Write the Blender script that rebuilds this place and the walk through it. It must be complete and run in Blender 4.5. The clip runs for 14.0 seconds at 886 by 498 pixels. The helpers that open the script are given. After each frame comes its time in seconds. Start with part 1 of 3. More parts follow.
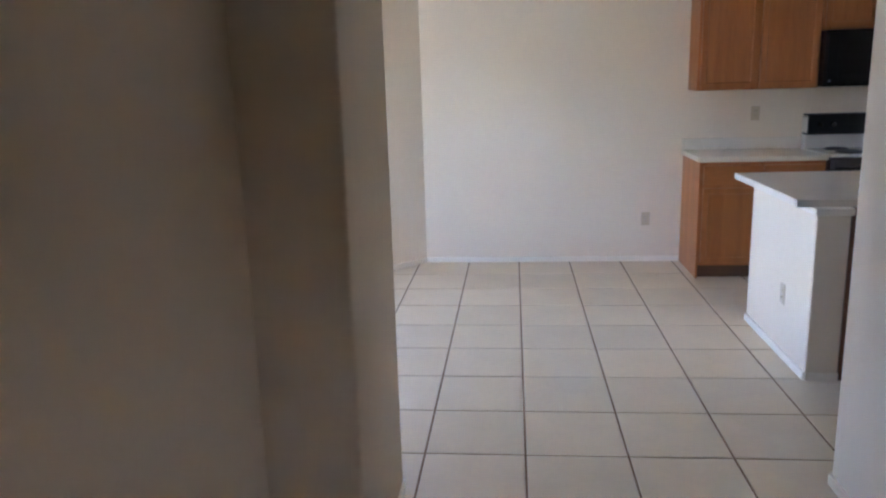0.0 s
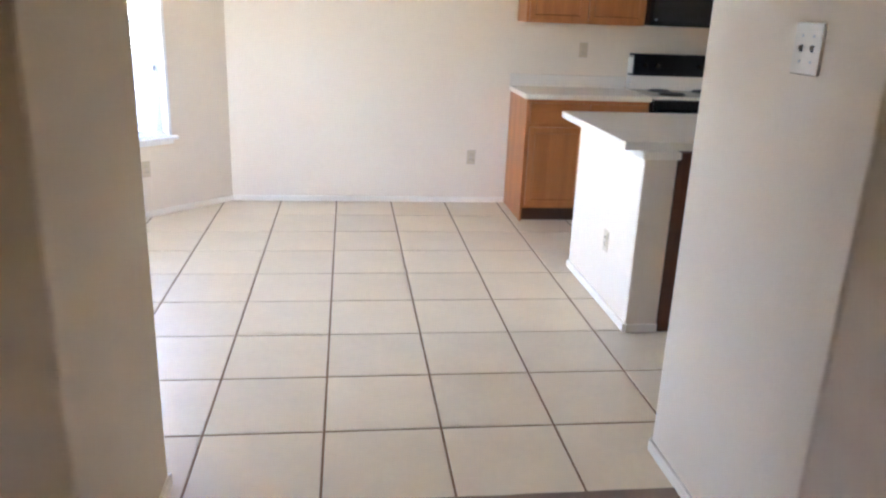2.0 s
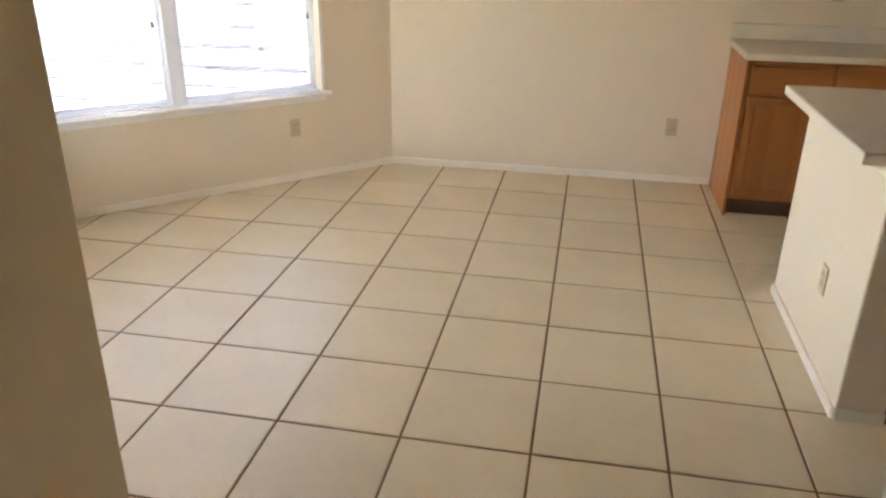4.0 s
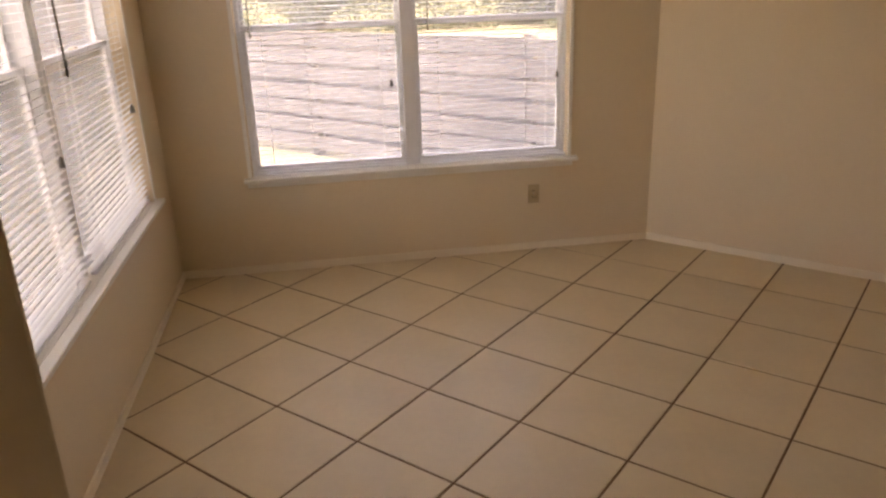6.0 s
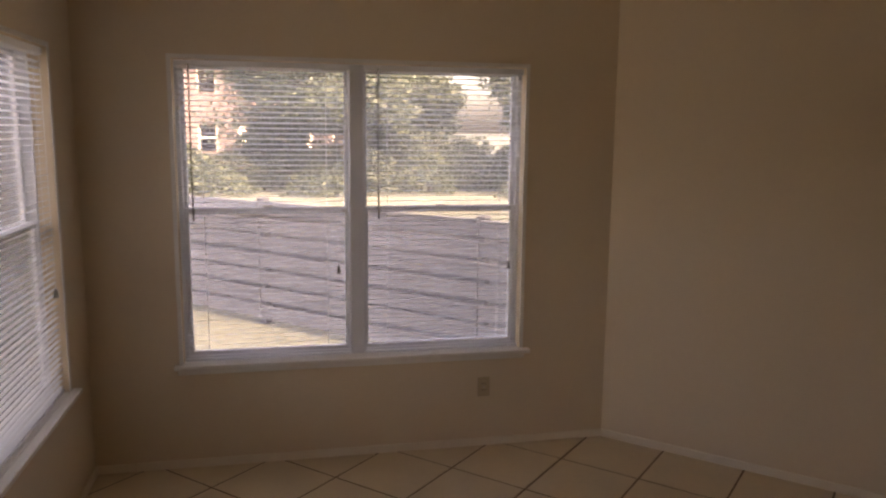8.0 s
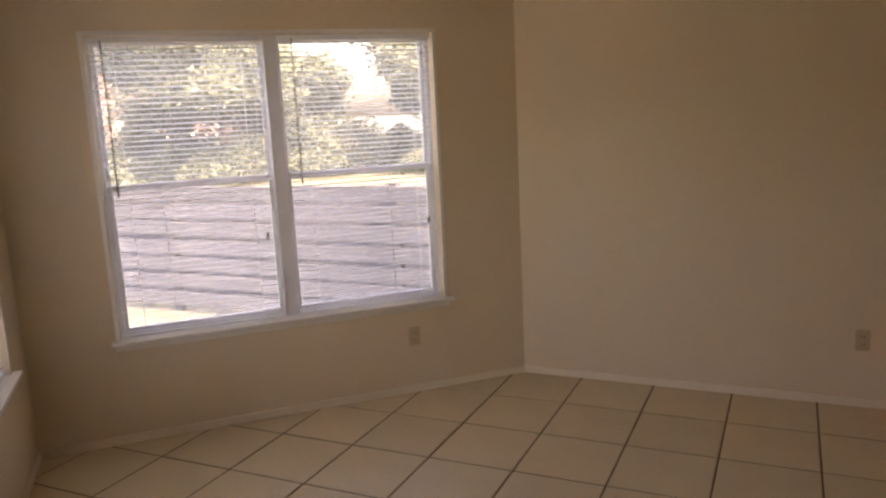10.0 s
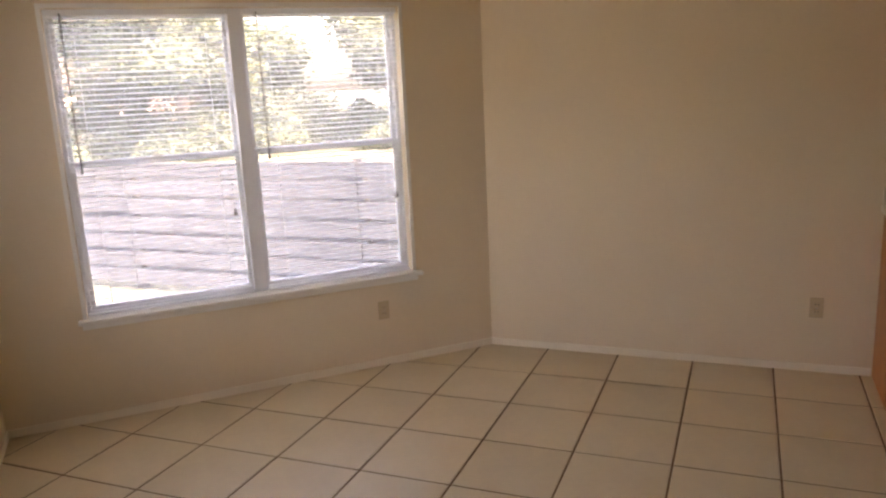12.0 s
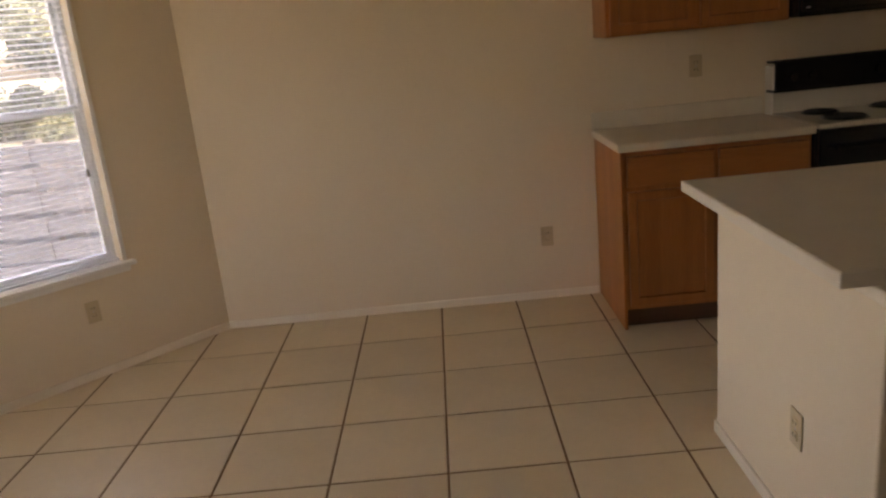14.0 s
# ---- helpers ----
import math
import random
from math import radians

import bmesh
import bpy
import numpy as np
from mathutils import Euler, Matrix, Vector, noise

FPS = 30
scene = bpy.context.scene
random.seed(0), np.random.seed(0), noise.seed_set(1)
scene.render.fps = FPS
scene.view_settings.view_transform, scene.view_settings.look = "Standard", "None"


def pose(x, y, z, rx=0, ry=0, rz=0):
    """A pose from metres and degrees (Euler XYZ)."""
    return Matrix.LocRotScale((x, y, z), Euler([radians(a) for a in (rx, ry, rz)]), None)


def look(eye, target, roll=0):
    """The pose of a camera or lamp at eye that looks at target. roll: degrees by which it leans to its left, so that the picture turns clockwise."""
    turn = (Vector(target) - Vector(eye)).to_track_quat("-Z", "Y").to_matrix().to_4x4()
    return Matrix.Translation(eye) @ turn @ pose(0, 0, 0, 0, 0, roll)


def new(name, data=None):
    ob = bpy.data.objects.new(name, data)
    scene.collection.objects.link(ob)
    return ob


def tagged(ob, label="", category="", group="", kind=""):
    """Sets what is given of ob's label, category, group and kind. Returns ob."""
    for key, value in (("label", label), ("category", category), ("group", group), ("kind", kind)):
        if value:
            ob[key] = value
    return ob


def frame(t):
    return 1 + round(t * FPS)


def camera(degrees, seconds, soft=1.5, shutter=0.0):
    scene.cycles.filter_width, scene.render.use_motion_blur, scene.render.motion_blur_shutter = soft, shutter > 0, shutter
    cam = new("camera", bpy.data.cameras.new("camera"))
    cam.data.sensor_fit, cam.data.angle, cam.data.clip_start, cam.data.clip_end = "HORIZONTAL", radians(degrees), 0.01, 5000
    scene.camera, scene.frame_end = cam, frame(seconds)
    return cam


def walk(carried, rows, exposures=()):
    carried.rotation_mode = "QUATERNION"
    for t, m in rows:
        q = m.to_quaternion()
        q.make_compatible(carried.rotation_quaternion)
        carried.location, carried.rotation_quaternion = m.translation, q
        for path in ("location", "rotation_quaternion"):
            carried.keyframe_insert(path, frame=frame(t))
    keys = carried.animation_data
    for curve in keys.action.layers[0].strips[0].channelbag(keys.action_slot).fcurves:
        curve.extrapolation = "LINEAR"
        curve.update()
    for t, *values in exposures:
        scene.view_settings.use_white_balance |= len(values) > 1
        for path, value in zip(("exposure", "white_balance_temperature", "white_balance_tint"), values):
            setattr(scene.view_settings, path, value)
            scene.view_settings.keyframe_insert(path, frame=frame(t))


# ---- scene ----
cam = camera(60.74, 14.0, 2.4)
PATH = [
    (0, (0.832, -6.504, 1.598), (0.645, -4.562, 1.156), -1.68),
    (0.5, (0.796, -6.371, 1.552), (1.021, -4.446, 1.060), 1.45),
    (1, (0.830, -6.300, 1.527), (1.212, -4.405, 1.015), 2.59),
    (1.5, (0.892, -6.186, 1.528), (1.240, -4.296, 0.974), 2.47),
    (2, (0.961, -5.994, 1.509), (1.212, -4.105, 0.904), 2.26),
    (2.2, (0.971, -5.901, 1.502), (1.186, -4.014, 0.876), 2.33),
    (4.3, (1.486, -4.932, 1.596), (0.976, -3.172, 0.795), -0.29),
    (4.5, (1.545, -4.827, 1.600), (0.906, -3.105, 0.809), -1.09),
    (5, (1.654, -4.574, 1.612), (0.736, -2.964, 0.860), -2.83),
    (5.5, (1.673, -4.428, 1.604), (0.611, -2.887, 0.899), -2.55),
    (6, (1.699, -4.329, 1.642), (0.579, -2.828, 0.940), -2.02),
    (6.5, (1.706, -4.234, 1.646), (0.568, -2.743, 0.951), -1.88),
    (7, (1.654, -4.176, 1.689), (0.541, -2.641, 1.052), -0.92),
    (7.5, (1.608, -4.133, 1.735), (0.510, -2.529, 1.262), 0.05),
    (8, (1.597, -4.114, 1.785), (0.520, -2.458, 1.475), 0.62),
    (8.2, (1.567, -4.137, 1.795), (0.516, -2.454, 1.549), 0.63),
    (10.3, (1.584, -4.454, 1.624), (0.781, -2.672, 1.202), -2.98),
    (10.5, (1.578, -4.466, 1.596), (0.792, -2.690, 1.119), -3.08),
    (11, (1.575, -4.462, 1.620), (0.819, -2.707, 1.030), -3.45),
    (11.5, (1.562, -4.459, 1.648), (0.821, -2.700, 1.053), -3.59),
    (12, (1.566, -4.474, 1.680), (0.829, -2.665, 1.252), -2.78),
    (12.5, (1.611, -4.493, 1.619), (0.867, -2.666, 1.290), -3.47),
    (13, (1.520, -4.504, 1.562), (0.909, -2.651, 1.122), -3.49),
    (13.5, (1.482, -4.331, 1.511), (1.082, -2.435, 1.016), -4.59),
    (14, (1.404, -4.184, 1.536), (1.381, -2.259, 0.992), -5.79),
]
EXPOSURES = [
    (0, 6.07, 5400, 20), (1, 6.46, 5700, 19), (2.2, 6.86, 5850, 19), (4.3, 5.84, 8700, 16), (5, 5.36, 10500, 18), (6.5, 4.6, 11300, 34), (7.5, 4.03, 10300, 34), (8.2, 3.65, 9300, 33),
    (10.3, 4.7, 9500, 31), (11.2, 5.02, 9700, 31), (12, 4.98, 8900, 28), (12.6, 4.87, 9100, 29), (13.5, 4.82, 10500, 31), (14, 4.7, 9700, 27),
]
walk(cam, [(t, look(eye, target, roll)) for t, eye, target, roll in PATH], EXPOSURES)

# ---- world and sun: bright hazy day ----
world = bpy.data.worlds.new("sky")
scene.world = world
world.use_nodes = True
wn = world.node_tree.nodes
sky = wn.new("ShaderNodeTexSky")
sky.sky_type = "NISHITA"
sky.sun_disc = False
sky.sun_elevation, sky.sun_rotation = radians(54), radians(105)
sky.air_density, sky.dust_density, sky.ozone_density = 0.85, 6.0, 0.7
wn["Background"].inputs["Strength"].default_value = 0.15
world.node_tree.links.new(sky.outputs[0], wn["Background"].inputs["Color"])
sun = new("sun", bpy.data.lights.new("sun", "SUN"))
sun.data.energy, sun.data.angle, sun.data.color = 1.3, radians(12), (1.0, 0.95, 0.87)
sun.matrix_basis = look((4.6, -1.2, 6.5), (0, 0, 0))

# ---- plan, in metres ----
S = 0.4375            # tile pitch
H = 2.57              # ceiling height
BACK = -0.008         # face of the back wall
C1 = Vector((0.062, BACK))
C2 = Vector((-1.918, -1.988))
C3 = Vector((-0.111, -3.795))
PIER_L, PIER_R = 0.385, 2.062
NEAR = -4.53
HALL = 0.10
PIER_N = -3.69         # kitchen-side end of the east wall end
EAST, SOUTH = 7.0, -8.6


# ---- materials ----
def material(name, base, rough=0.6, metal=0.0, spread=0.06, scale=4.0, grain=60.0, bump=0.0, bump_scale=120.0, random_=0.0, spec=0.5):
    """Base colour varied at two scales, with a fine relief."""
    m = bpy.data.materials.new(name)
    m.use_nodes = True
    n, l = m.node_tree.nodes, m.node_tree.links
    p = n["Principled BSDF"]
    p.inputs["Roughness"].default_value, p.inputs["Metallic"].default_value = rough, metal
    p.inputs["Specular IOR Level"].default_value = spec
    co = n.new("ShaderNodeTexCoord")
    big, small = n.new("ShaderNodeTexNoise"), n.new("ShaderNodeTexNoise")
    for tex, sc in ((big, scale), (small, grain)):
        tex.inputs["Scale"].default_value, tex.inputs["Detail"].default_value = sc, 4
        l.new(co.outputs["Object"], tex.inputs["Vector"])
    mix = n.new("ShaderNodeMath")
    mix.operation = "MULTIPLY_ADD"
    mix.inputs[1].default_value = 0.35
    l.new(small.outputs[0], mix.inputs[0])
    l.new(big.outputs[0], mix.inputs[2])
    value = mix.outputs[0]
    if random_:
        info = n.new("ShaderNodeObjectInfo")
        add = n.new("ShaderNodeMath")
        add.operation = "MULTIPLY_ADD"
        add.inputs[1].default_value = random_
        l.new(info.outputs["Random"], add.inputs[0])
        l.new(value, add.inputs[2])
        value = add.outputs[0]
    ramp = n.new("ShaderNodeMapRange")
    ramp.inputs[1].default_value, ramp.inputs[2].default_value = 0.35, 1.0 + random_
    ramp.inputs[3].default_value, ramp.inputs[4].default_value = 1 - spread, 1 + spread
    l.new(value, ramp.inputs[0])
    tint = n.new("ShaderNodeVectorMath")
    tint.operation = "SCALE"
    tint.inputs[0].default_value = base
    l.new(ramp.outputs[0], tint.inputs["Scale"])
    l.new(tint.outputs[0], p.inputs["Base Color"])
    if bump:
        rel, b = n.new("ShaderNodeTexNoise"), n.new("ShaderNodeBump")
        rel.inputs["Scale"].default_value, rel.inputs["Detail"].default_value = bump_scale, 3
        l.new(co.outputs["Object"], rel.inputs["Vector"])
        b.inputs["Strength"].default_value, b.inputs["Distance"].default_value = bump, 0.004
        l.new(rel.outputs[0], b.inputs["Height"])
        l.new(b.outputs[0], p.inputs["Normal"])
    return m


def wood(name, dark, light, stretch=(14, 14, 1.2), rough=0.4, bump=0.15):
    """Grain that runs along the object's z (or the axis with the small stretch)."""
    m = bpy.data.materials.new(name)
    m.use_nodes = True
    n, l = m.node_tree.nodes, m.node_tree.links
    p = n["Principled BSDF"]
    p.inputs["Roughness"].default_value = rough
    co, mp = n.new("ShaderNodeTexCoord"), n.new("ShaderNodeMapping")
    mp.inputs["Scale"].default_value = stretch
    l.new(co.outputs["Object"], mp.inputs[0])
    fig, fine = n.new("ShaderNodeTexNoise"), n.new("ShaderNodeTexNoise")
    fig.inputs["Scale"].default_value, fig.inputs["Detail"].default_value, fig.inputs["Distortion"].default_value = 1.0, 5, 0.6
    fine.inputs["Scale"].default_value, fine.inputs["Detail"].default_value = 9.0, 3
    for tex in (fig, fine):
        l.new(mp.outputs[0], tex.inputs["Vector"])
    add = n.new("ShaderNodeMath")
    add.operation = "MULTIPLY_ADD"
    add.inputs[1].default_value = 0.5
    l.new(fine.outputs[0], add.inputs[0])
    l.new(fig.outputs[0], add.inputs[2])
    r = n.new("ShaderNodeValToRGB")
    r.color_ramp.elements[0].position, r.color_ramp.elements[1].position = 0.5, 1.0
    r.color_ramp.elements[0].color, r.color_ramp.elements[1].color = (*dark, 1), (*light, 1)
    l.new(add.outputs[0], r.inputs[0])
    l.new(r.outputs[0], p.inputs["Base Color"])
    b = n.new("ShaderNodeBump")
    b.inputs["Strength"].default_value, b.inputs["Distance"].default_value = bump, 0.002
    l.new(add.outputs[0], b.inputs["Height"])
    l.new(b.outputs[0], p.inputs["Normal"])
    return m


def glass(name):
    m = bpy.data.materials.new(name)
    m.use_nodes = True
    n, l = m.node_tree.nodes, m.node_tree.links
    out = n["Material Output"]
    n.remove(n["Principled BSDF"])
    clear, gloss, mix, fr = n.new("ShaderNodeBsdfTransparent"), n.new("ShaderNodeBsdfGlossy"), n.new("ShaderNodeMixShader"), n.new("ShaderNodeFresnel")
    clear.inputs[0].default_value = (0.95, 0.96, 0.95, 1)
    gloss.inputs["Roughness"].default_value = 0.02
    fr.inputs[0].default_value = 1.3
    l.new(fr.outputs[0], mix.inputs[0])
    l.new(clear.outputs[0], mix.inputs[1])
    l.new(gloss.outputs[0], mix.inputs[2])
    # thin grey-white translucent film mixed in as haze, to pale the view
    veil, film = n.new("ShaderNodeBsdfTranslucent"), n.new("ShaderNodeMixShader")
    veil.inputs[0].default_value = (0.64, 0.63, 0.62, 1)
    film.inputs[0].default_value = 0.07
    l.new(mix.outputs[0], film.inputs[1])
    l.new(veil.outputs[0], film.inputs[2])
    l.new(film.outputs[0], out.inputs[0])
    return m


def screen(name):
    """Fine insect mesh: mostly open, with grey threads."""
    m = bpy.data.materials.new(name)
    m.use_nodes = True
    n, l = m.node_tree.nodes, m.node_tree.links
    out = n["Material Output"]
    n.remove(n["Principled BSDF"])
    clear, thread, mix = n.new("ShaderNodeBsdfTransparent"), n.new("ShaderNodeBsdfDiffuse"), n.new("ShaderNodeMixShader")
    thread.inputs[0].default_value = (0.33, 0.33, 0.34, 1)
    mix.inputs[0].default_value = 0.16
    l.new(clear.outputs[0], mix.inputs[1])
    l.new(thread.outputs[0], mix.inputs[2])
    l.new(mix.outputs[0], out.inputs[0])
    return m


def leafy(name, base, through_=0.35):
    m = material(name, base, 0.6, spread=0.35, scale=0.8, grain=6)
    n, l = m.node_tree.nodes, m.node_tree.links
    p, out = n["Principled BSDF"], n["Material Output"]
    tr, mix = n.new("ShaderNodeBsdfTranslucent"), n.new("ShaderNodeMixShader")
    tr.inputs[0].default_value = (*base, 1)
    mix.inputs[0].default_value = through_
    l.new(p.outputs[0], mix.inputs[1])
    l.new(tr.outputs[0], mix.inputs[2])
    l.new(mix.outputs[0], out.inputs[0])
    return m


M_WALL = material("wall_paint", (0.785, 0.652, 0.475), 0.75, spread=0.03, scale=1.2, grain=25, bump=0.18, bump_scale=90)
M_CEIL = material("ceiling_paint", (0.78, 0.685, 0.54), 0.9, spread=0.03, bump=0.5, bump_scale=60)
M_TRIM = material("trim_paint", (0.87, 0.77, 0.62), 0.4, spread=0.03, scale=3, bump=0.05)
M_TILE = material("floor_tile", (0.735, 0.59, 0.395), 0.40, spread=0.10, scale=3.0, grain=22, bump=0.06, bump_scale=40, random_=0.35)
M_GROUT = material("grout", (0.205, 0.10, 0.043), 0.95, spread=0.25, scale=6, grain=200, bump=0.5, bump_scale=400)
M_CARPET = material("carpet", (0.26, 0.17, 0.11), 1.0, spread=0.25, scale=5, grain=260, bump=1.0, bump_scale=500)
M_OAK = wood("honey_oak", (0.36, 0.122, 0.032), (0.49, 0.182, 0.052))
M_OAK_H = wood("honey_oak_cross", (0.36, 0.122, 0.032), (0.49, 0.182, 0.052), (1.2, 14, 14))
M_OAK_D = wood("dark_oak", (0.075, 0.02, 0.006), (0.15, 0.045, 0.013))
M_TOE = material("toe_kick", (0.10, 0.045, 0.02), 0.6, spread=0.2)
M_WTRIM = material("window_trim_paint", (0.87, 0.83, 0.76), 0.35, spread=0.03, scale=3, bump=0.05)
M_TOP = material("white_laminate", (0.74, 0.645, 0.50), 0.38, spread=0.04, scale=8, grain=300)
M_BLACK = material("black_enamel", (0.012, 0.012, 0.013), 0.18, spread=0.1)
M_DARK = material("dark_glass", (0.006, 0.006, 0.008), 0.06)
M_ENAMEL = material("white_enamel", (0.74, 0.67, 0.56), 0.2, spread=0.02)
M_PANEL = material("matt_black_panel", (0.010, 0.010, 0.011), 0.5, spread=0.1, spec=0.25)
M_COIL = material("burner_coil", (0.02, 0.019, 0.018), 0.55, spread=0.3)
M_PAN = material("drip_pan", (0.06, 0.055, 0.05), 0.3, metal=0.7, spread=0.3)
M_PLATE = material("almond_plastic", (0.60, 0.465, 0.285), 0.4, spread=0.03)
M_WPLATE = material("white_plastic", (0.71, 0.61, 0.46), 0.35, spread=0.02)
M_SLOT = material("socket_slot", (0.03, 0.025, 0.02), 0.6)
M_STEEL = material("steel", (0.5, 0.5, 0.5), 0.35, metal=1.0)
M_FRAME = material("window_frame", (0.80, 0.80, 0.80), 0.45, spread=0.03)
M_GLASS = glass("window_glass")
M_SCREEN = screen("insect_screen")
M_SLAT = leafy("blind_slat", (0.87, 0.865, 0.855), 0.55)
M_WAND = material("clear_wand", (0.16, 0.15, 0.14), 0.3)
M_FENCE = wood("weathered_fence", (0.05, 0.056, 0.075), (0.098, 0.108, 0.136), (1.0, 10, 12), 0.9, 0.4)
M_GRASS = material("dry_grass", (0.058, 0.064, 0.048), 0.95, spread=0.35, scale=0.6, grain=12, bump=0.8, bump_scale=30)
M_BLADE = leafy("grass_blade", (0.26, 0.27, 0.10))
# posts darker than the boards: shade behind the gaps put into the colour
M_POST_SHADE = wood("shaded_fence_post", (0.022, 0.024, 0.03), (0.05, 0.054, 0.066), (10, 10, 1.0), 0.9, 0.4)
M_BARK = material("bark", (0.11, 0.085, 0.065), 0.95, spread=0.3, scale=3, grain=20, bump=0.8, bump_scale=30)
M_LEAF = leafy("leaves", (0.075, 0.092, 0.058), 0.45)
M_LEAF2 = leafy("pale_leaves", (0.09, 0.11, 0.07), 0.45)
M_SIDING = material("pink_brick", (0.135, 0.10, 0.094), 0.9, spread=0.12, scale=2, grain=14, bump=0.3, bump_scale=20)
M_ROOF = material("shingles", (0.15, 0.13, 0.12), 0.95, spread=0.25, scale=2, grain=10)
M_OUT = material("outer_siding", (0.55, 0.52, 0.47), 0.9, spread=0.06)


# ---- mesh helpers ----
def box(bm, lo, hi, bevel=0.0, segs=2):
    """A box between two corners, with rounded edges, added to bm."""
    m = Matrix.Translation([(a + b) / 2 for a, b in zip(lo, hi)]) @ Matrix.Diagonal([abs(b - a) for a, b in zip(lo, hi)] + [1])
    made = bmesh.ops.create_cube(bm, size=1, matrix=m)["verts"]
    if bevel:
        edges = list({e for v in made for e in v.link_edges})
        bmesh.ops.bevel(bm, geom=edges, offset=bevel, segments=segs, affect="EDGES", profile=0.5)
    return bm


def boxes(*items):
    bm = bmesh.new()
    for lo, hi, *rest in items:
        box(bm, lo, hi, *rest)
    return bm


def rod(bm, a, b, r0, r1=None, sides=10):
    """A round bar from a to b."""
    a, b = Vector(a), Vector(b)
    m = Matrix.Translation((a + b) / 2) @ (b - a).to_track_quat("Z", "Y").to_matrix().to_4x4()
    bmesh.ops.create_cone(bm, cap_ends=True, segments=sides, radius1=r0, radius2=r0 if r1 is None else r1, depth=(b - a).length, matrix=m)
    return bm


def ring(bm, centre, radius, r, major=28, minor=8):
    """A torus that lies flat."""
    rows = []
    for i in range(major):
        a = 2 * math.pi * i / major
        rows.append([bm.verts.new((centre[0] + (radius + r * math.cos(b)) * math.cos(a), centre[1] + (radius + r * math.cos(b)) * math.sin(a), centre[2] + r * math.sin(b)))
                     for b in (2 * math.pi * j / minor for j in range(minor))])
    for i in range(major):
        for j in range(minor):
            bm.faces.new((rows[i][j], rows[i - 1][j], rows[i - 1][j - 1], rows[i][j - 1]))
    return bm


def mesh_of(name, bm, mat, smooth=False):
    me = bpy.data.meshes.new(name)
    bmesh.ops.recalc_face_normals(bm, faces=bm.faces)
    bm.to_mesh(me)
    bm.free()
    me.materials.append(mat)
    if smooth:
        for f in me.polygons:
            f.use_smooth = True
    return me


def part(name, bm, mat, parent=None, label="", smooth=False, at=None):
    ob = new(name, bm if isinstance(bm, bpy.types.Mesh) else mesh_of(name, bm, mat, smooth))
    if parent:
        ob.parent = parent
    if at is not None:
        ob.matrix_basis = at
    return tagged(ob, label)


def thing(name, m, label, category, group="", kind=""):
    ob = new(name)
    ob.empty_display_size = 0.1
    ob.matrix_basis = m
    return tagged(ob, label, category, group, kind)


def structure(name, bm, mat, label, category, m=None):
    ob = part(name, bm, mat, None, label, at=m)
    return tagged(ob, label, category, "", "structure")


def frame_at(a, b, out):
    """Local axes of a wall: x along a to b, y out of the room, z up."""
    d = (Vector(b) - Vector(a)).normalized()
    y = Vector((-d.y, d.x)) if out == "left" else Vector((d.y, -d.x))
    return Matrix(((d.x, y.x, 0, a[0]), (d.y, y.y, 0, a[1]), (0, 0, 1, 0), (0, 0, 0, 1)))


def wall_mesh(length, depth, height, holes, z0=0.0):
    """A thick wall with openings that go right through."""
    xs = sorted({0.0, length, *(v for h in holes for v in h[:2])})
    zs = sorted({z0, height, *(v for h in holes for v in h[2:])})
    solid = [[not any(h[0] < (xs[i] + xs[i + 1]) / 2 < h[1] and h[2] < (zs[j] + zs[j + 1]) / 2 < h[3] for h in holes) for j in range(len(zs) - 1)] for i in range(len(xs) - 1)]
    bm, at = bmesh.new(), {}

    def v(i, j, k):
        if (i, j, k) not in at:
            at[i, j, k] = bm.verts.new((xs[i], depth * k, zs[j]))
        return at[i, j, k]

    def is_solid(i, j):
        return 0 <= i < len(xs) - 1 and 0 <= j < len(zs) - 1 and solid[i][j]
    for i in range(len(xs) - 1):
        for j in range(len(zs) - 1):
            if not solid[i][j]:
                continue
            bm.faces.new((v(i, j, 0), v(i + 1, j, 0), v(i + 1, j + 1, 0), v(i, j + 1, 0)))
            bm.faces.new((v(i, j, 1), v(i + 1, j, 1), v(i + 1, j + 1, 1), v(i, j + 1, 1)))
            if not is_solid(i - 1, j):
                bm.faces.new((v(i, j, 0), v(i, j + 1, 0), v(i, j + 1, 1), v(i, j, 1)))
            if not is_solid(i + 1, j):
                bm.faces.new((v(i + 1, j, 0), v(i + 1, j + 1, 0), v(i + 1, j + 1, 1), v(i + 1, j, 1)))
            if not is_solid(i, j - 1):
                bm.faces.new((v(i, j, 0), v(i + 1, j, 0), v(i + 1, j, 1), v(i, j, 1)))
            if not is_solid(i, j + 1):
                bm.faces.new((v(i, j + 1, 0), v(i + 1, j + 1, 0), v(i + 1, j + 1, 1), v(i, j + 1, 1)))
    return bm


# ---- large structure ----
T = 0.16
W_BACK = frame_at(C1, (EAST, BACK), "left")
structure("wall_north", wall_mesh(EAST - C1.x, T, H, [(5.84, 6.30, 1.17, 2.06)]), M_WALL, "off-white textured plaster wall behind the kitchen counter", "wall", W_BACK)
W_BAY = frame_at(C1, C2, "right")
BAY_LEN = (C2 - C1).length
WIN_A = (0.525, 2.345, 0.565, 2.12)
structure("wall_northwest", wall_mesh(BAY_LEN, T, H, [WIN_A]), M_WALL, "off-white textured angled wall with a twin window", "wall", W_BAY)
W_LEFT = frame_at(C2, C3, "right")
LEFT_LEN = (C3 - C2).length
WIN_B = (0.38, 2.46, 0.578, 2.12)
structure("wall_southwest", wall_mesh(LEFT_LEN, T, H, [WIN_B]), M_WALL, "off-white textured angled wall with a twin window and sill", "wall", W_LEFT)
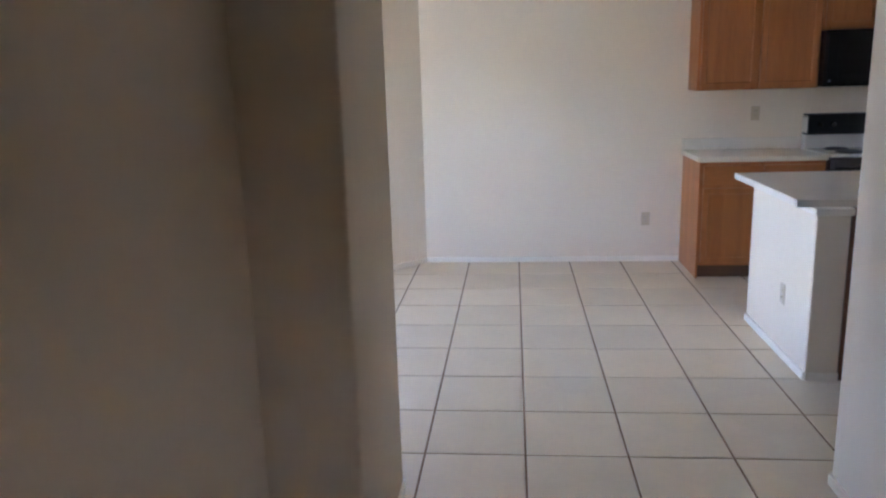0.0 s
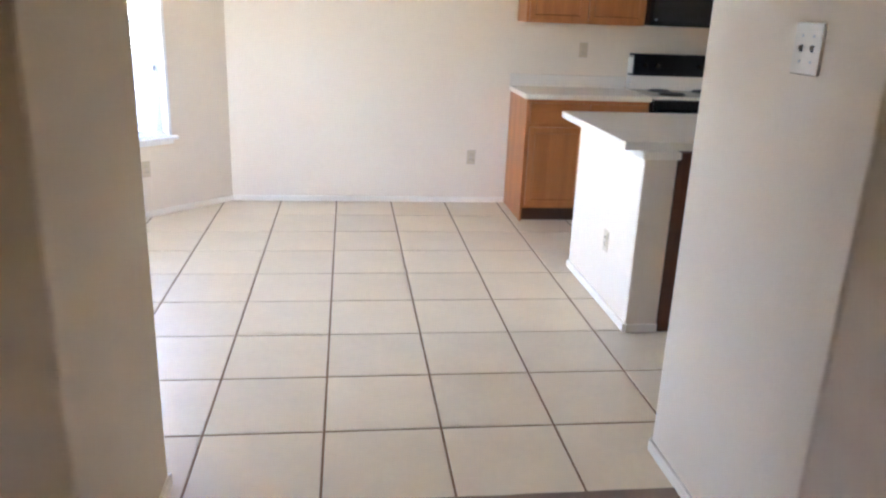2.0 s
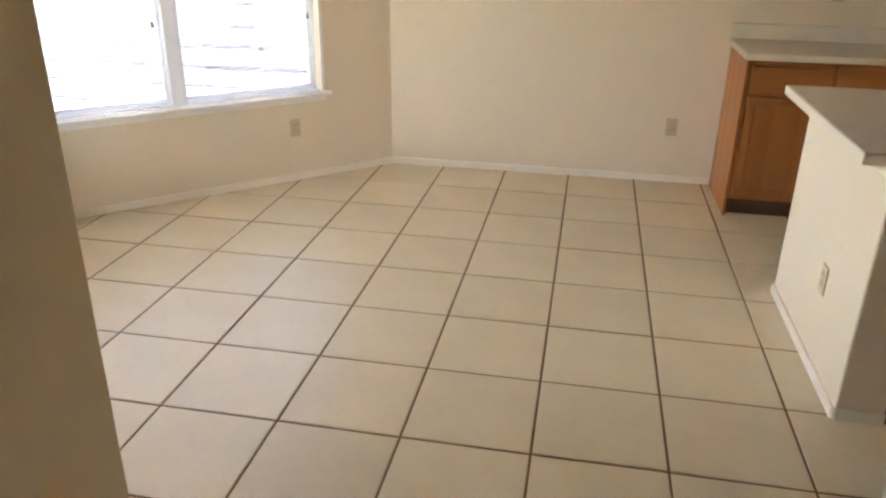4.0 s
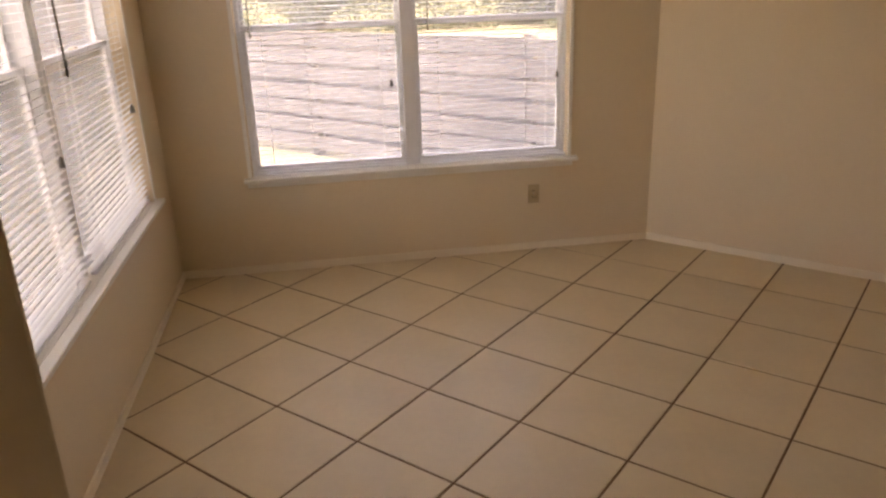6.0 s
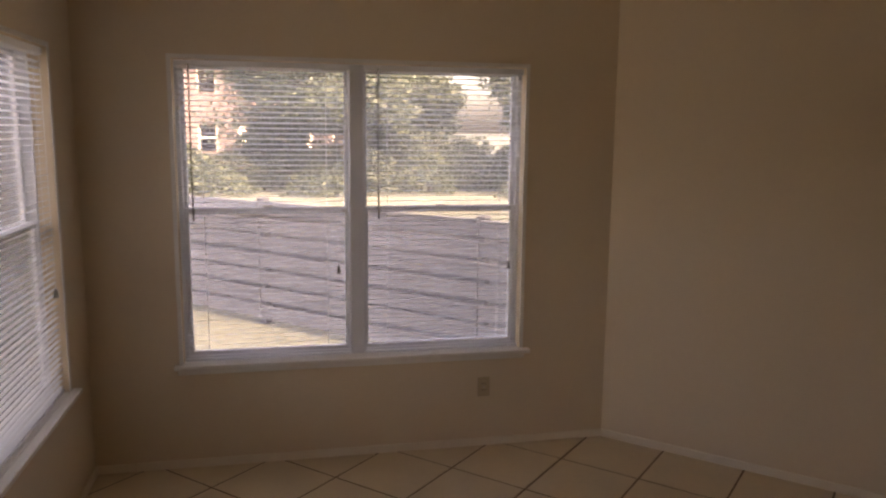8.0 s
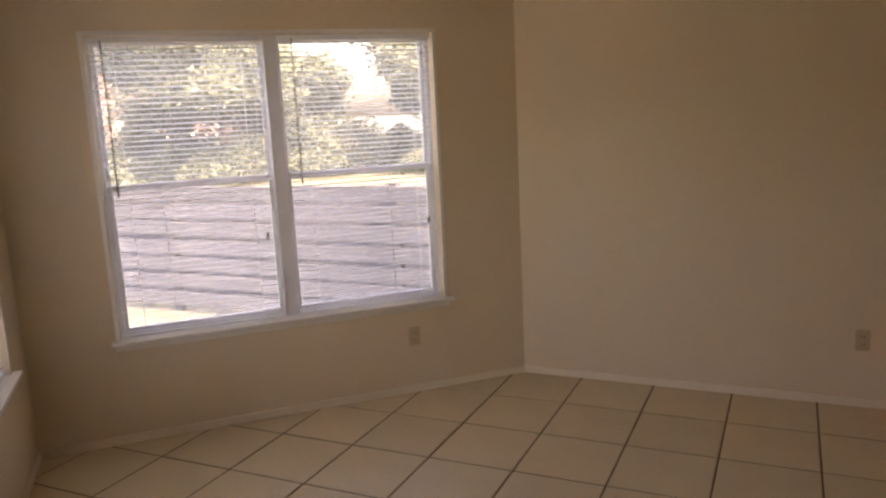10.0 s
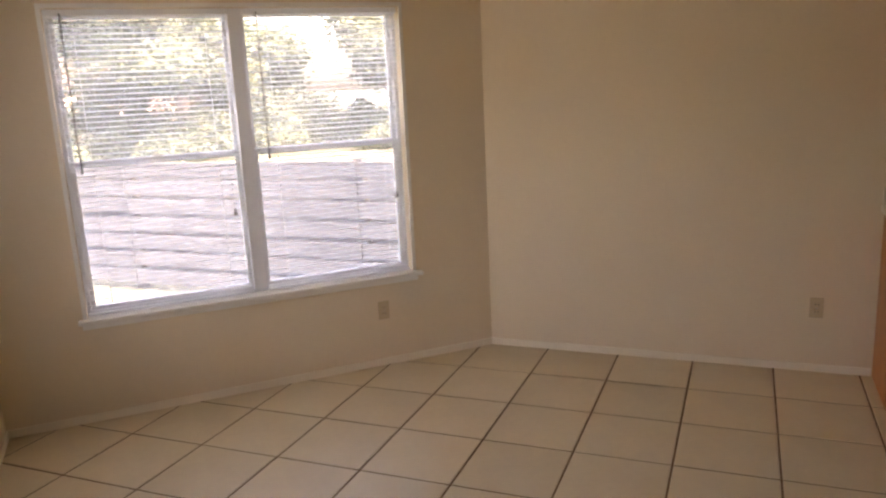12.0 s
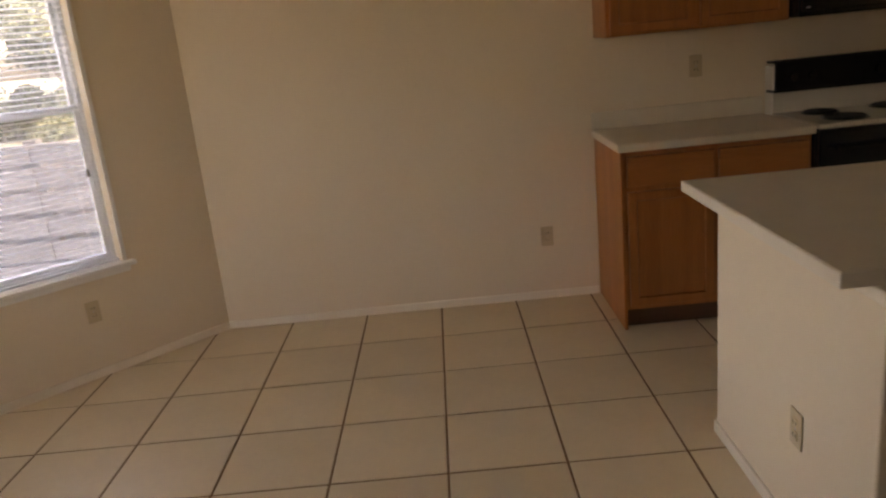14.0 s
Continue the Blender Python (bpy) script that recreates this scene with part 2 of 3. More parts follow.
structure("wall_pier_west", boxes(((-0.45, NEAR, 0), (PIER_L, C3.y, H), 0.012, 3)), M_WALL, "off-white thick wall end beside the dining opening", "wall")
bm = boxes(((PIER_R, NEAR, 0), (2.25, PIER_N, H)))
bmesh.ops.bevel(bm, geom=[e for e in bm.edges if all(abs(v.co.x - PIER_R) < 1e-4 for v in e.verts) and abs(e.verts[0].co.z - e.verts[1].co.z) > 1], offset=0.012, segments=3, affect="EDGES", profile=0.5)
structure("wall_pier_east", bm, M_WALL, "off-white wall end with a light switch", "wall")
structure("wall_hall", boxes(((HALL - T, SOUTH, 0), (HALL, NEAR, H))), M_WALL, "off-white textured hallway wall", "wall")
structure("wall_pass_through", wall_mesh(EAST - 2.25, 0.14, H, [(0.0, 2.6, 1.0, 2.13)]), M_WALL, "off-white half wall under a pass-through to the kitchen", "wall", frame_at((2.25, NEAR), (EAST, NEAR), "left"))
structure("wall_east", boxes(((EAST, SOUTH, 0), (EAST + T, BACK, H))), M_WALL, "off-white plain end wall of kitchen and living room", "wall")
# unseen opening added to this wall to brighten the living room side
structure("wall_south", wall_mesh(EAST + 2 * T - HALL, T, H, [(3.6, 4.0, 1.15, 1.78)]), M_WALL, "off-white wall at the living room's end with an added unseen light opening", "wall", frame_at((HALL - T, SOUTH), (EAST + T, SOUTH), "right"))
EAVE = 0.36


def slab_mesh(outline, z0, z1):
    """An upright prism over an outline."""
    bm = bmesh.new()
    f = bm.faces.new([bm.verts.new((x, y, z0)) for x, y in outline])
    up = bmesh.ops.extrude_face_region(bm, geom=[f])["geom"]
    bmesh.ops.translate(bm, verts=[g for g in up if isinstance(g, bmesh.types.BMVert)], vec=(0, 0, z1 - z0))
    return bm


structure("ceiling", slab_mesh([(EAST + T, SOUTH - T), (EAST + T, BACK + EAVE), (C1.x - 0.4 * EAVE, BACK + EAVE), (C2.x - 1.4 * EAVE, C2.y),
                                (HALL - T - EAVE, C3.y - 0.7 * EAVE), (HALL - T - EAVE, SOUTH - T)], H, H + 0.12), M_CEIL, "white textured ceiling", "ceiling")
bm = bmesh.new()
bmesh.ops.create_grid(bm, x_segments=110, y_segments=70, size=0.5, matrix=Matrix.Translation(((EAST + HALL) / 2, (SOUTH - 3.93) / 2, 0.004)) @ Matrix.Diagonal((EAST - HALL, -3.93 - SOUTH, 1, 1)))
for v in bm.verts:
    v.co.z += 0.003 * noise.noise(v.co * 9)
structure("floor_carpet", bm, M_CARPET, "taupe cut-pile carpet ending at the tile edge", "carpet")
structure("floor_slab", boxes(((-2.15, SOUTH, -0.14), (EAST, BACK + 0.1, -0.012))), M_OUT, "concrete slab under the floor", "floor")


def skirting(name, a, b, out, gaps=()):
    m = frame_at(a, b, out)
    length = (Vector(b) - Vector(a)).length
    bm = boxes(((0, -0.012, 0.0), (length, 0.0, 0.046), 0.004))
    structure(name, bm, M_TRIM, "white painted low wooden baseboard", "baseboard", m)


skirting("baseboard", C1, (2.24, BACK), "left")
skirting("baseboard", C1, C2, "right")
skirting("baseboard", C2, C3, "right")
skirting("baseboard", (PIER_L, C3.y - 0.0), (PIER_L, NEAR), "right")
skirting("baseboard", (PIER_R, NEAR), (PIER_R, PIER_N), "right")
skirting("baseboard", (PIER_R, PIER_N), (2.25, PIER_N), "right")


# ---- windows ----
def pane_set(win, x0, x1, z0, z1, y, w):
    """Four sash members and a pane, in the window's own axes."""
    sash = part("sash", boxes(((x0, y, z0), (x0 + w, y + 0.03, z1), 0.003), ((x1 - w, y, z0), (x1, y + 0.03, z1), 0.003),
                              ((x0 + w, y, z0), (x1 - w, y + 0.03, z0 + w), 0.003), ((x0 + w, y, z1 - w), (x1 - w, y + 0.03, z1), 0.003)), M_FRAME, win)
    p = part("pane", boxes(((x0 + w - 0.004, y + 0.012, z0 + w - 0.004), (x1 - w + 0.004, y + 0.016, z1 - w + 0.004))), M_GLASS, sash)
    p.visible_shadow = False



def slat_mesh(width):
    """A thin, slightly crowned slat, tilted a little."""
    bm = bmesh.new()
    rows = []
    for k in range(5):
        u = k / 4 - 0.5
        y, z = 0.025 * u, 0.0022 * (1 - 4 * u * u)
        rows.append([bm.verts.new((x, y, z)) for x in (-width / 2, width / 2)])
    for k in range(4):
        bm.faces.new((rows[k][0], rows[k + 1][0], rows[k + 1][1], rows[k][1]))
    return mesh_of("slat", bm, M_SLAT, True)


def blind(m, x0, x1, z0, z1, y, tilt, label):
    """A mini blind: headrail, slats, ladder cords, bottom rail and wand."""
    b = thing("window_blind", m @ pose((x0 + x1) / 2, y, z0), label, "blind", "mini blinds in the dining windows")
    w, h = x1 - x0, z1 - z0
    part("headrail", boxes(((-w / 2, -0.014, h - 0.03), (w / 2, 0.014, h), 0.003)), M_SLAT, b)
    part("bottom_rail", boxes(((-w / 2, -0.012, 0.002), (w / 2, 0.012, 0.016), 0.004)), M_SLAT, b)
    me = slat_mesh(w - 0.01)
    n = int((h - 0.06) / 0.0262)
    rng = random.Random(int(x0 * 1000) + int(z1 * 10))
    for i in range(n):
        part("slat", me, None, b, at=pose(rng.uniform(-0.001, 0.001), 0, 0.03 + i * (h - 0.065) / (n - 1), tilt + rng.uniform(-2.5, 2.5), rng.uniform(-0.12, 0.12), 0))
    for x in (-w * 0.36, w * 0.36):
        part("ladder_cord", rod(rod(bmesh.new(), (x, -0.013, 0.01), (x, -0.013, h - 0.02), 0.0009, sides=5), (x, 0.013, 0.01), (x, 0.013, h - 0.02), 0.0009, sides=5), M_SLAT, b)
    part("wand", rod(rod(bmesh.new(), (w / 2 - 0.07, -0.03, h - 0.78), (w / 2 - 0.07, -0.022, h - 0.02), 0.0045, sides=8), (w / 2 - 0.07, -0.03, h - 0.80), (w / 2 - 0.07, -0.03, h - 0.74), 0.006, sides=8), M_WAND, b, "dark slim tilt wand", True)
    cord = part("lift_cord", rod(bmesh.new(), (-w / 2 + 0.065, -0.02, 0.49), (-w / 2 + 0.065, -0.018, h - 0.02), 0.0012, sides=5), M_SLAT, b)
    part("tassel", rod(rod(bmesh.new(), (-w / 2 + 0.065, -0.02, 0.455), (-w / 2 + 0.065, -0.02, 0.485), 0.012, 0.008, 10), (-w / 2 + 0.065, -0.02, 0.485), (-w / 2 + 0.065, -0.02, 0.495), 0.008, 0.003, 10), M_WAND, cord, "dark cord tassel", True)
    return b


def twin_window(name, m, hole, rail_z, flip=False):
    """Two single-hung units side by side with a mullion, a stool and a thin trim."""
    x0, x1, z0, z1 = hole
    win = tagged(thing(name, m, "white twin single-hung window with a sill", "window"), "", "", "", "structure")
    f = 0.02
    y = 0.075
    xm = (x0 + x1) / 2
    part("window_frame", boxes(((x0, y, z0), (x0 + f, T - 0.01, z1)), ((x1 - f, y, z0), (x1, T - 0.01, z1)), ((x0 + f, y, z1 - f), (x1 - f, T - 0.01, z1)), ((x0 + f, y, z0), (x1 - f, T - 0.01, z0 + f))), M_FRAME, win)
    part("mullion", boxes(((xm - 0.038, 0.045, z0 + 0.001), (xm + 0.038, T - 0.02, z1 - 0.001), 0.004)), M_FRAME, win, "grey-white mullion between the two units")
    for a, b in ((x0 + f, xm - 0.038), (xm + 0.038, x1 - f)):
        pane_set(win, a + 0.002, b - 0.002, rail_z - 0.018, z1 - f - 0.001, 0.118, 0.020)
        pane_set(win, a + 0.002, b - 0.002, z0 + f + 0.001, rail_z + 0.018, 0.084, 0.022)
        part("insect_screen", boxes(((a + 0.004, 0.146, z0 + f + 0.003), (b - 0.004, 0.147, rail_z + 0.01))), M_SCREEN, win, "fine grey insect screen")
        part("sash_latch", boxes((((a + b) / 2 - 0.025, 0.075, rail_z + 0.019), ((a + b) / 2 + 0.025, 0.1, rail_z + 0.03), 0.003)), M_WPLATE, win)
    part("window_sill", boxes(((x0 - 0.055, -0.045, z0 - 0.022), (x1 + 0.045, 0.0, z0 + 0.002), 0.006, 3), ((x0 + 0.001, -0.002, z0 - 0.004), (x1 - 0.001, 0.078, z0 + 0.003))), M_WTRIM, win, "white painted sill board")
    part("apron", boxes(((x0 - 0.03, -0.012, z0 - 0.055), (x1 + 0.03, -0.001, z0 - 0.022), 0.003)), M_WTRIM, win)
    t = 0.022
    part("trim", boxes(((x0 - t, -0.006, z0 + 0.002), (x0, 0.0, z1 + t), 0.002), ((x1, -0.006, z0 + 0.002), (x1 + t, 0.0, z1 + t), 0.002), ((x0, -0.006, z1), (x1, 0.0, z1 + t), 0.002)), M_WTRIM, win)
    return win


twin_window("window_1", W_BAY, WIN_A, 1.355)
twin_window("window_2", W_LEFT, WIN_B, 1.355)
for m, hole in ((W_BAY, WIN_A), (W_LEFT, WIN_B)):
    x0, x1, z0, z1 = hole
    xm = (x0 + x1) / 2
    for a, b in ((x0 + 0.008, xm - 0.040), (xm + 0.040, x1 - 0.008)):
        blind(m, a, b, z0 + 0.006, z1 - 0.004, 0.028, -12, "white mini blind lowered with open slats over a window")

# kitchen window seen through the pass-through
kw = tagged(thing("window_3", W_BACK, "plain white window over the kitchen back wall", "window"), "", "", "", "structure")
part("window_frame", boxes(((5.84, 0.07, 1.17), (5.88, 0.14, 2.06)), ((6.26, 0.07, 1.17), (6.30, 0.14, 2.06)), ((5.88, 0.07, 2.02), (6.26, 0.14, 2.06)), ((5.88, 0.07, 1.17), (6.26, 0.14, 1.21))), M_FRAME, kw)
p = part("pane", boxes(((5.875, 0.1, 1.205), (6.265, 0.104, 2.025))), M_GLASS, kw)
p.visible_shadow = False
part("window_sill", boxes(((5.80, -0.04, 1.145), (6.34, 0.07, 1.17), 0.005)), M_TRIM, kw)


# ---- kitchen ----
def raised_door(name, parent, x0, x1, y, z0, z1, mat=None, drop=False):
    """A framed door or drawer front with a recessed panel, front facing -y."""
    st = 0.055 if not drop else 0.022
    bm = box(bmesh.new(), (x0, y, z0), (x1, y + 0.019, z1))
    front = [f for f in bm.faces if f.normal.y < -0.9]
    bmesh.ops.inset_region(bm, faces=front, thickness=0.004, depth=0.003)
    front = [f for f in bm.faces if f.normal.y < -0.9 and f.calc_area() > 0.5 * (x1 - x0) * (z1 - z0)]
    if not drop:
        bmesh.ops.inset_region(bm, faces=front, thickness=st, depth=0)
        front = [max((f for f in bm.faces if f.normal.y < -0.9), key=lambda f: f.calc_area())]
        bmesh.ops.inset_region(bm, faces=front, thickness=0.007, depth=-0.009)
    return part(name, bm, mat or M_OAK, parent)


CX0, CX1, CF = 2.25, 3.175, -0.60
base = thing("base_cabinet", pose(0, 0, 0), "honey oak base cabinet with drawers above two doors", "cabinet")
part("body", boxes(((CX0, CF + 0.02, 0.10), (CX1, BACK - 0.002, 0.912), 0.002)), M_OAK, base)
part("toe_kick", boxes(((CX0 + 0.0, CF + 0.055, 0.0), (CX1, BACK - 0.01, 0.10))), M_TOE, base, "dark recessed toe kick")
part("side_panel", boxes(((CX0 - 0.004, CF + 0.0, 0.0), (CX0 + 0.012, BACK - 0.003, 0.912), 0.002)), M_OAK, base)
cm = (CX0 + CX1) / 2
for a, b in ((CX0 + 0.03, cm - 0.012), (cm + 0.012, CX1 - 0.02)):
    raised_door("drawer_front", base, a, b, CF, 0.738, 0.885, M_OAK_H, True)
    raised_door("door", base, a, b, CF, 0.125, 0.712)

top = thing("countertop", pose(0, 0, 0), "white laminate countertop with a low backsplash", "countertop")
part("top", boxes(((CX0 - 0.02, CF - 0.03, 0.9145), (CX1 - 0.002, BACK - 0.001, 0.953), 0.006, 3)), M_TOP, top)
part("backsplash", boxes(((CX0 - 0.015, BACK - 0.022, 0.9535), (CX1 - 0.002, BACK - 0.001, 1.045), 0.004)), M_TOP, top)

UX0, UX1, UF = 2.265, 3.17, -0.335
upper = thing("wall_cabinet", pose(0, 0, 0), "honey oak wall cabinet with two framed doors", "cabinet")
part("body", boxes(((UX0, UF + 0.02, 1.44), (UX1, BACK - 0.002, 2.20), 0.002)), M_OAK, upper)
um = (UX0 + UX1) / 2
for a, b in ((UX0 + 0.02, um - 0.012), (um + 0.012, UX1 - 0.015)):
    raised_door("door", upper, a, b, UF, 1.452, 2.185)
small = thing("wall_cabinet", pose(0, 0, 0), "short honey oak wall cabinet above a microwave", "cabinet")
part("body", boxes(((3.175, UF + 0.02, 1.87), (3.935, BACK - 0.002, 2.20), 0.002)), M_OAK, small)
for a, b in ((3.19, 3.55), (3.562, 3.92)):
    raised_door("door", small, a, b, UF, 1.882, 2.185)

micro = thing("microwave", pose(0, 0, 0), "black over-range microwave under a cabinet", "microwave")
part("body", boxes(((3.178, -0.40, 1.447), (3.929, BACK - 0.003, 1.864), 0.006)), M_BLACK, micro)
part("door", boxes(((3.183, -0.425, 1.472), (3.706, -0.40, 1.842), 0.006)), M_BLACK, micro)
part("door_window", boxes(((3.246, -0.4275, 1.532), (3.646, -0.424, 1.782), 0.001)), M_DARK, micro, "dark glass door window")
part("control_panel", boxes(((3.716, -0.424, 1.472), (3.924, -0.40, 1.842), 0.004)), M_DARK, micro)
part("handle", rod(boxes(((3.686, -0.455, 1.542), (3.698, -0.424, 1.557)), ((3.686, -0.455, 1.757), (3.698, -0.424, 1.772))), (3.692, -0.455, 1.512), (3.692, -0.455, 1.802), 0.009), M_BLACK, micro)
part("badge", boxes(((3.201, -0.4275, 1.487), (3.221, -0.4245, 1.494))), M_STEEL, micro, "small pale badge")

rx0, rx1, rf = 3.18, 3.94, -0.64
stove = thing("range", pose(0, 0, 0), "electric range with white cooktop, black door and black control panel", "stove")
part("body", boxes(((rx0, rf + 0.03, 0.0), (rx1, BACK - 0.004, 0.933), 0.004)), M_BLACK, stove)
part("cooktop", boxes(((rx0, rf, 0.935), (rx1, -0.115, 0.959), 0.006, 3)), M_ENAMEL, stove, "white enamel cooktop")
part("backguard", boxes(((rx0 + 0.004, -0.112, 0.938), (rx1 - 0.004, BACK - 0.004, 1.205), 0.006)), M_ENAMEL, stove)
part("control_panel", boxes(((rx0 + 0.012, -0.135, 1.078), (rx1 - 0.010, -0.1125, 1.222), 0.004), ((rx0 - 0.004, -0.138, 1.066), (rx1 + 0.004, -0.05, 1.079), 0.003), ((rx0 - 0.004, -0.138, 1.218), (rx1 + 0.004, -0.05, 1.230), 0.003)), M_PANEL, stove, "black control panel")
part("oven_door", boxes(((rx0 + 0.001, rf - 0.005, 0.30), (rx1 - 0.001, rf + 0.029, 0.931), 0.006)), M_BLACK, stove, "black glass oven door")
part("door_handle", rod(boxes(((rx0 + 0.08, rf - 0.045, 0.838), (rx0 + 0.1, rf - 0.005, 0.858)), ((rx1 - 0.1, rf - 0.045, 0.838), (rx1 - 0.08, rf - 0.005, 0.858))), (rx0 + 0.06, rf - 0.045, 0.848), (rx1 - 0.06, rf - 0.045, 0.848), 0.011), M_BLACK, stove)
part("drawer", boxes(((rx0 + 0.006, rf - 0.002, 0.085), (rx1 - 0.006, rf + 0.029, 0.285), 0.006)), M_BLACK, stove)
for kx in (0.10, 0.20, 0.55, 0.65):
    part("knob", rod(boxes(((rx0 + kx - 0.004, -0.163, 1.125), (rx0 + kx + 0.004, -0.157, 1.165))), (rx0 + kx, -0.1345, 1.145), (rx0 + kx, -0.158, 1.145), 0.021, 0.018, 16), M_BLACK, stove)
for bx, by, br in ((0.19, -0.26, 0.075), (0.56, -0.26, 0.09), (0.19, -0.50, 0.09), (0.56, -0.50, 0.075)):
    pan = part("drip_pan", ring(rod(bmesh.new(), (rx0 + bx, by, 0.9592), (rx0 + bx, by, 0.9612), br + 0.01, br + 0.01, 28), (rx0 + bx, by, 0.9615), br + 0.014, 0.004), M_PAN, stove, "dark drip pan")
    coil = bmesh.new()
    for k in range(4):
        ring(coil, (rx0 + bx, by, 0.968), br * (0.28 + 0.24 * k), 0.0055)
    part("burner_coil", coil, M_COIL, pan, "black burner coil", True)

# peninsula: plastered half wall, top, cabinet
PX, PY0, PY1 = 2.336, -2.65, -1.632
structure("half_wall", boxes(((PX, PY0, 0), (PX + 0.165, PY1, 0.911), 0.008, 3)), M_WALL, "white plastered half wall of the kitchen peninsula", "wall")
structure("trim", boxes(((PX - 0.012, PY0 - 0.012, 0.875), (PX + 0.177, PY1 + 0.012, 0.9115), 0.006)), M_TRIM, "white moulding under the peninsula top", "trim")
skirting("baseboard", (PX, PY1), (PX, PY0), "left")
skirting("baseboard", (PX, PY0), (PX + 0.165, PY0), "left")
skirting("baseboard", (PX + 0.165, PY1), (PX, PY1), "left")
pen = thing("peninsula_cabinet", pose(0, 0, 0), "dark oak cabinet behind the peninsula half wall", "cabinet")
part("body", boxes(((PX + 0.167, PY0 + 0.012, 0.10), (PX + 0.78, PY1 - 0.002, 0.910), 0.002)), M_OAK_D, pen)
part("toe_kick", boxes(((PX + 0.167, PY0 + 0.02, 0.0), (PX + 0.72, PY1 - 0.01, 0.10))), M_TOE, pen)
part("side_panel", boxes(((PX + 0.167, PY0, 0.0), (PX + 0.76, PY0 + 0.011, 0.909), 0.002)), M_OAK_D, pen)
ptop = thing("bar_countertop", pose(0, 0, 0), "white laminate peninsula top with a thick square edge", "countertop")
part("slab", boxes(((PX - 0.086, PY0 + 0.034, 0.9135), (PX + 0.808, PY1 + 0.108, 0.951), 0.004, 2)), M_TOP, ptop)
part("front_edge", boxes(((PX - 0.090, PY0 + 0.030, 0.9125), (PX - 0.0865, PY1 + 0.112, 0.9495), 0.0015)), M_TOP, ptop)
part("end_edge", boxes(((PX - 0.086, PY0 + 0.030, 0.9125), (PX + 0.81, PY0 + 0.0335, 0.9495), 0.0015)), M_TOP, ptop)
part("end_edge", boxes(((PX - 0.086, PY1 + 0.1085, 0.9125), (PX + 0.81, PY1 + 0.112, 0.9495), 0.0015)), M_TOP, ptop)

# bar ledge of the pass-through
bar = thing("bar_ledge", pose(0, 0, 0), "white laminate bar ledge on the pass-through half wall", "countertop")
bm = bmesh.new()
outline = [(4.8, -4.10), (2.275, -4.10), (2.275, -4.53), (2.315, -4.56)]
outline += [(2.315 + 0.14 - 0.14 * math.cos(a), -4.76 - 0.14 * math.sin(a)) for a in (0.0, 0.4, 0.8, 1.2, 1.57)] + [(4.8, -4.90)]
low = [bm.verts.new((x, y, 1.002)) for x, y in outline]
f = bm.faces.new(low)
up = bmesh.ops.extrude_face_region(bm, geom=[f])["geom"]
bmesh.ops.translate(bm, verts=[g for g in up if isinstance(g, bmesh.types.BMVert)], vec=(0, 0, 0.045))
part("top", bm, M_TOP, bar)


# ---- wall plates ----
def outlet(m, label, mat=None):
    """A duplex outlet; local -y faces the room."""
    o = thing("wall_outlet", m, label, "outlet", "wall outlets")
    part("plate", boxes(((-0.035, -0.006, -0.0575), (0.035, 0.0, 0.0575), 0.003)), mat or M_PLATE, o)
    for z in (-0.02, 0.02):
        s = part("socket", boxes(((-0.017, -0.009, z - 0.014), (0.017, -0.004, z + 0.014), 0.004)), mat or M_PLATE, o)
        part("slots", boxes(((-0.009, -0.0096, z - 0.005), (-0.006, -0.0085, z + 0.006)), ((0.006, -0.0096, z - 0.005), (0.009, -0.0085, z + 0.006))), M_SLOT, s)
    part("screw", rod(bmesh.new(), (0, -0.0075, 0), (0, -0.005, 0), 0.003), M_STEEL, o)
    return o


outlet(pose(1.955, BACK, 0.372), "almond duplex outlet low on the dining wall")
outlet(pose(2.81, BACK, 1.24), "almond duplex outlet above the kitchen counter")
outlet(W_BAY @ pose(0.728, 0, 0.35), "almond duplex outlet below the twin window")
outlet(pose(PX, -2.262, 0.36, 0, 0, -90), "almond duplex outlet on the peninsula half wall")
sw = thing("light_switch", pose(PIER_R, -4.238, 1.45, 0, 0, -90), "white double toggle light switch on the wall end", "switch")
part("plate", boxes(((-0.058, -0.007, -0.061), (0.058, 0.0, 0.061), 0.003)), M_WPLATE, sw)
for x in (-0.023, 0.023):
    part("toggle_slot", boxes(((x - 0.006, -0.0076, -0.007), (x + 0.006, -0.006, 0.009))), M_SLOT, sw, "dark slot round the toggle")
    part("toggle", boxes(((x - 0.004, -0.016, -0.001), (x + 0.004, -0.0065, 0.007), 0.0015)), M_WPLATE, sw)
    for z in (-0.03, 0.03):
        part("screw", rod(bmesh.new(), (x, -0.0085, z), (x, -0.0065, z), 0.003), M_STEEL, sw)

# ---- outside ----
GZ = -0.16
bm = bmesh.new()
bmesh.ops.create_grid(bm, x_segments=60, y_segments=60, size=400)
for v in bm.verts:
    v.co.z = GZ + (0.0 if v.co.length < 40 else 0.25 * noise.noise(v.co * 0.02)) 
structure("ground", bm, M_GRASS, "dry yellow-green lawn and field", "ground")

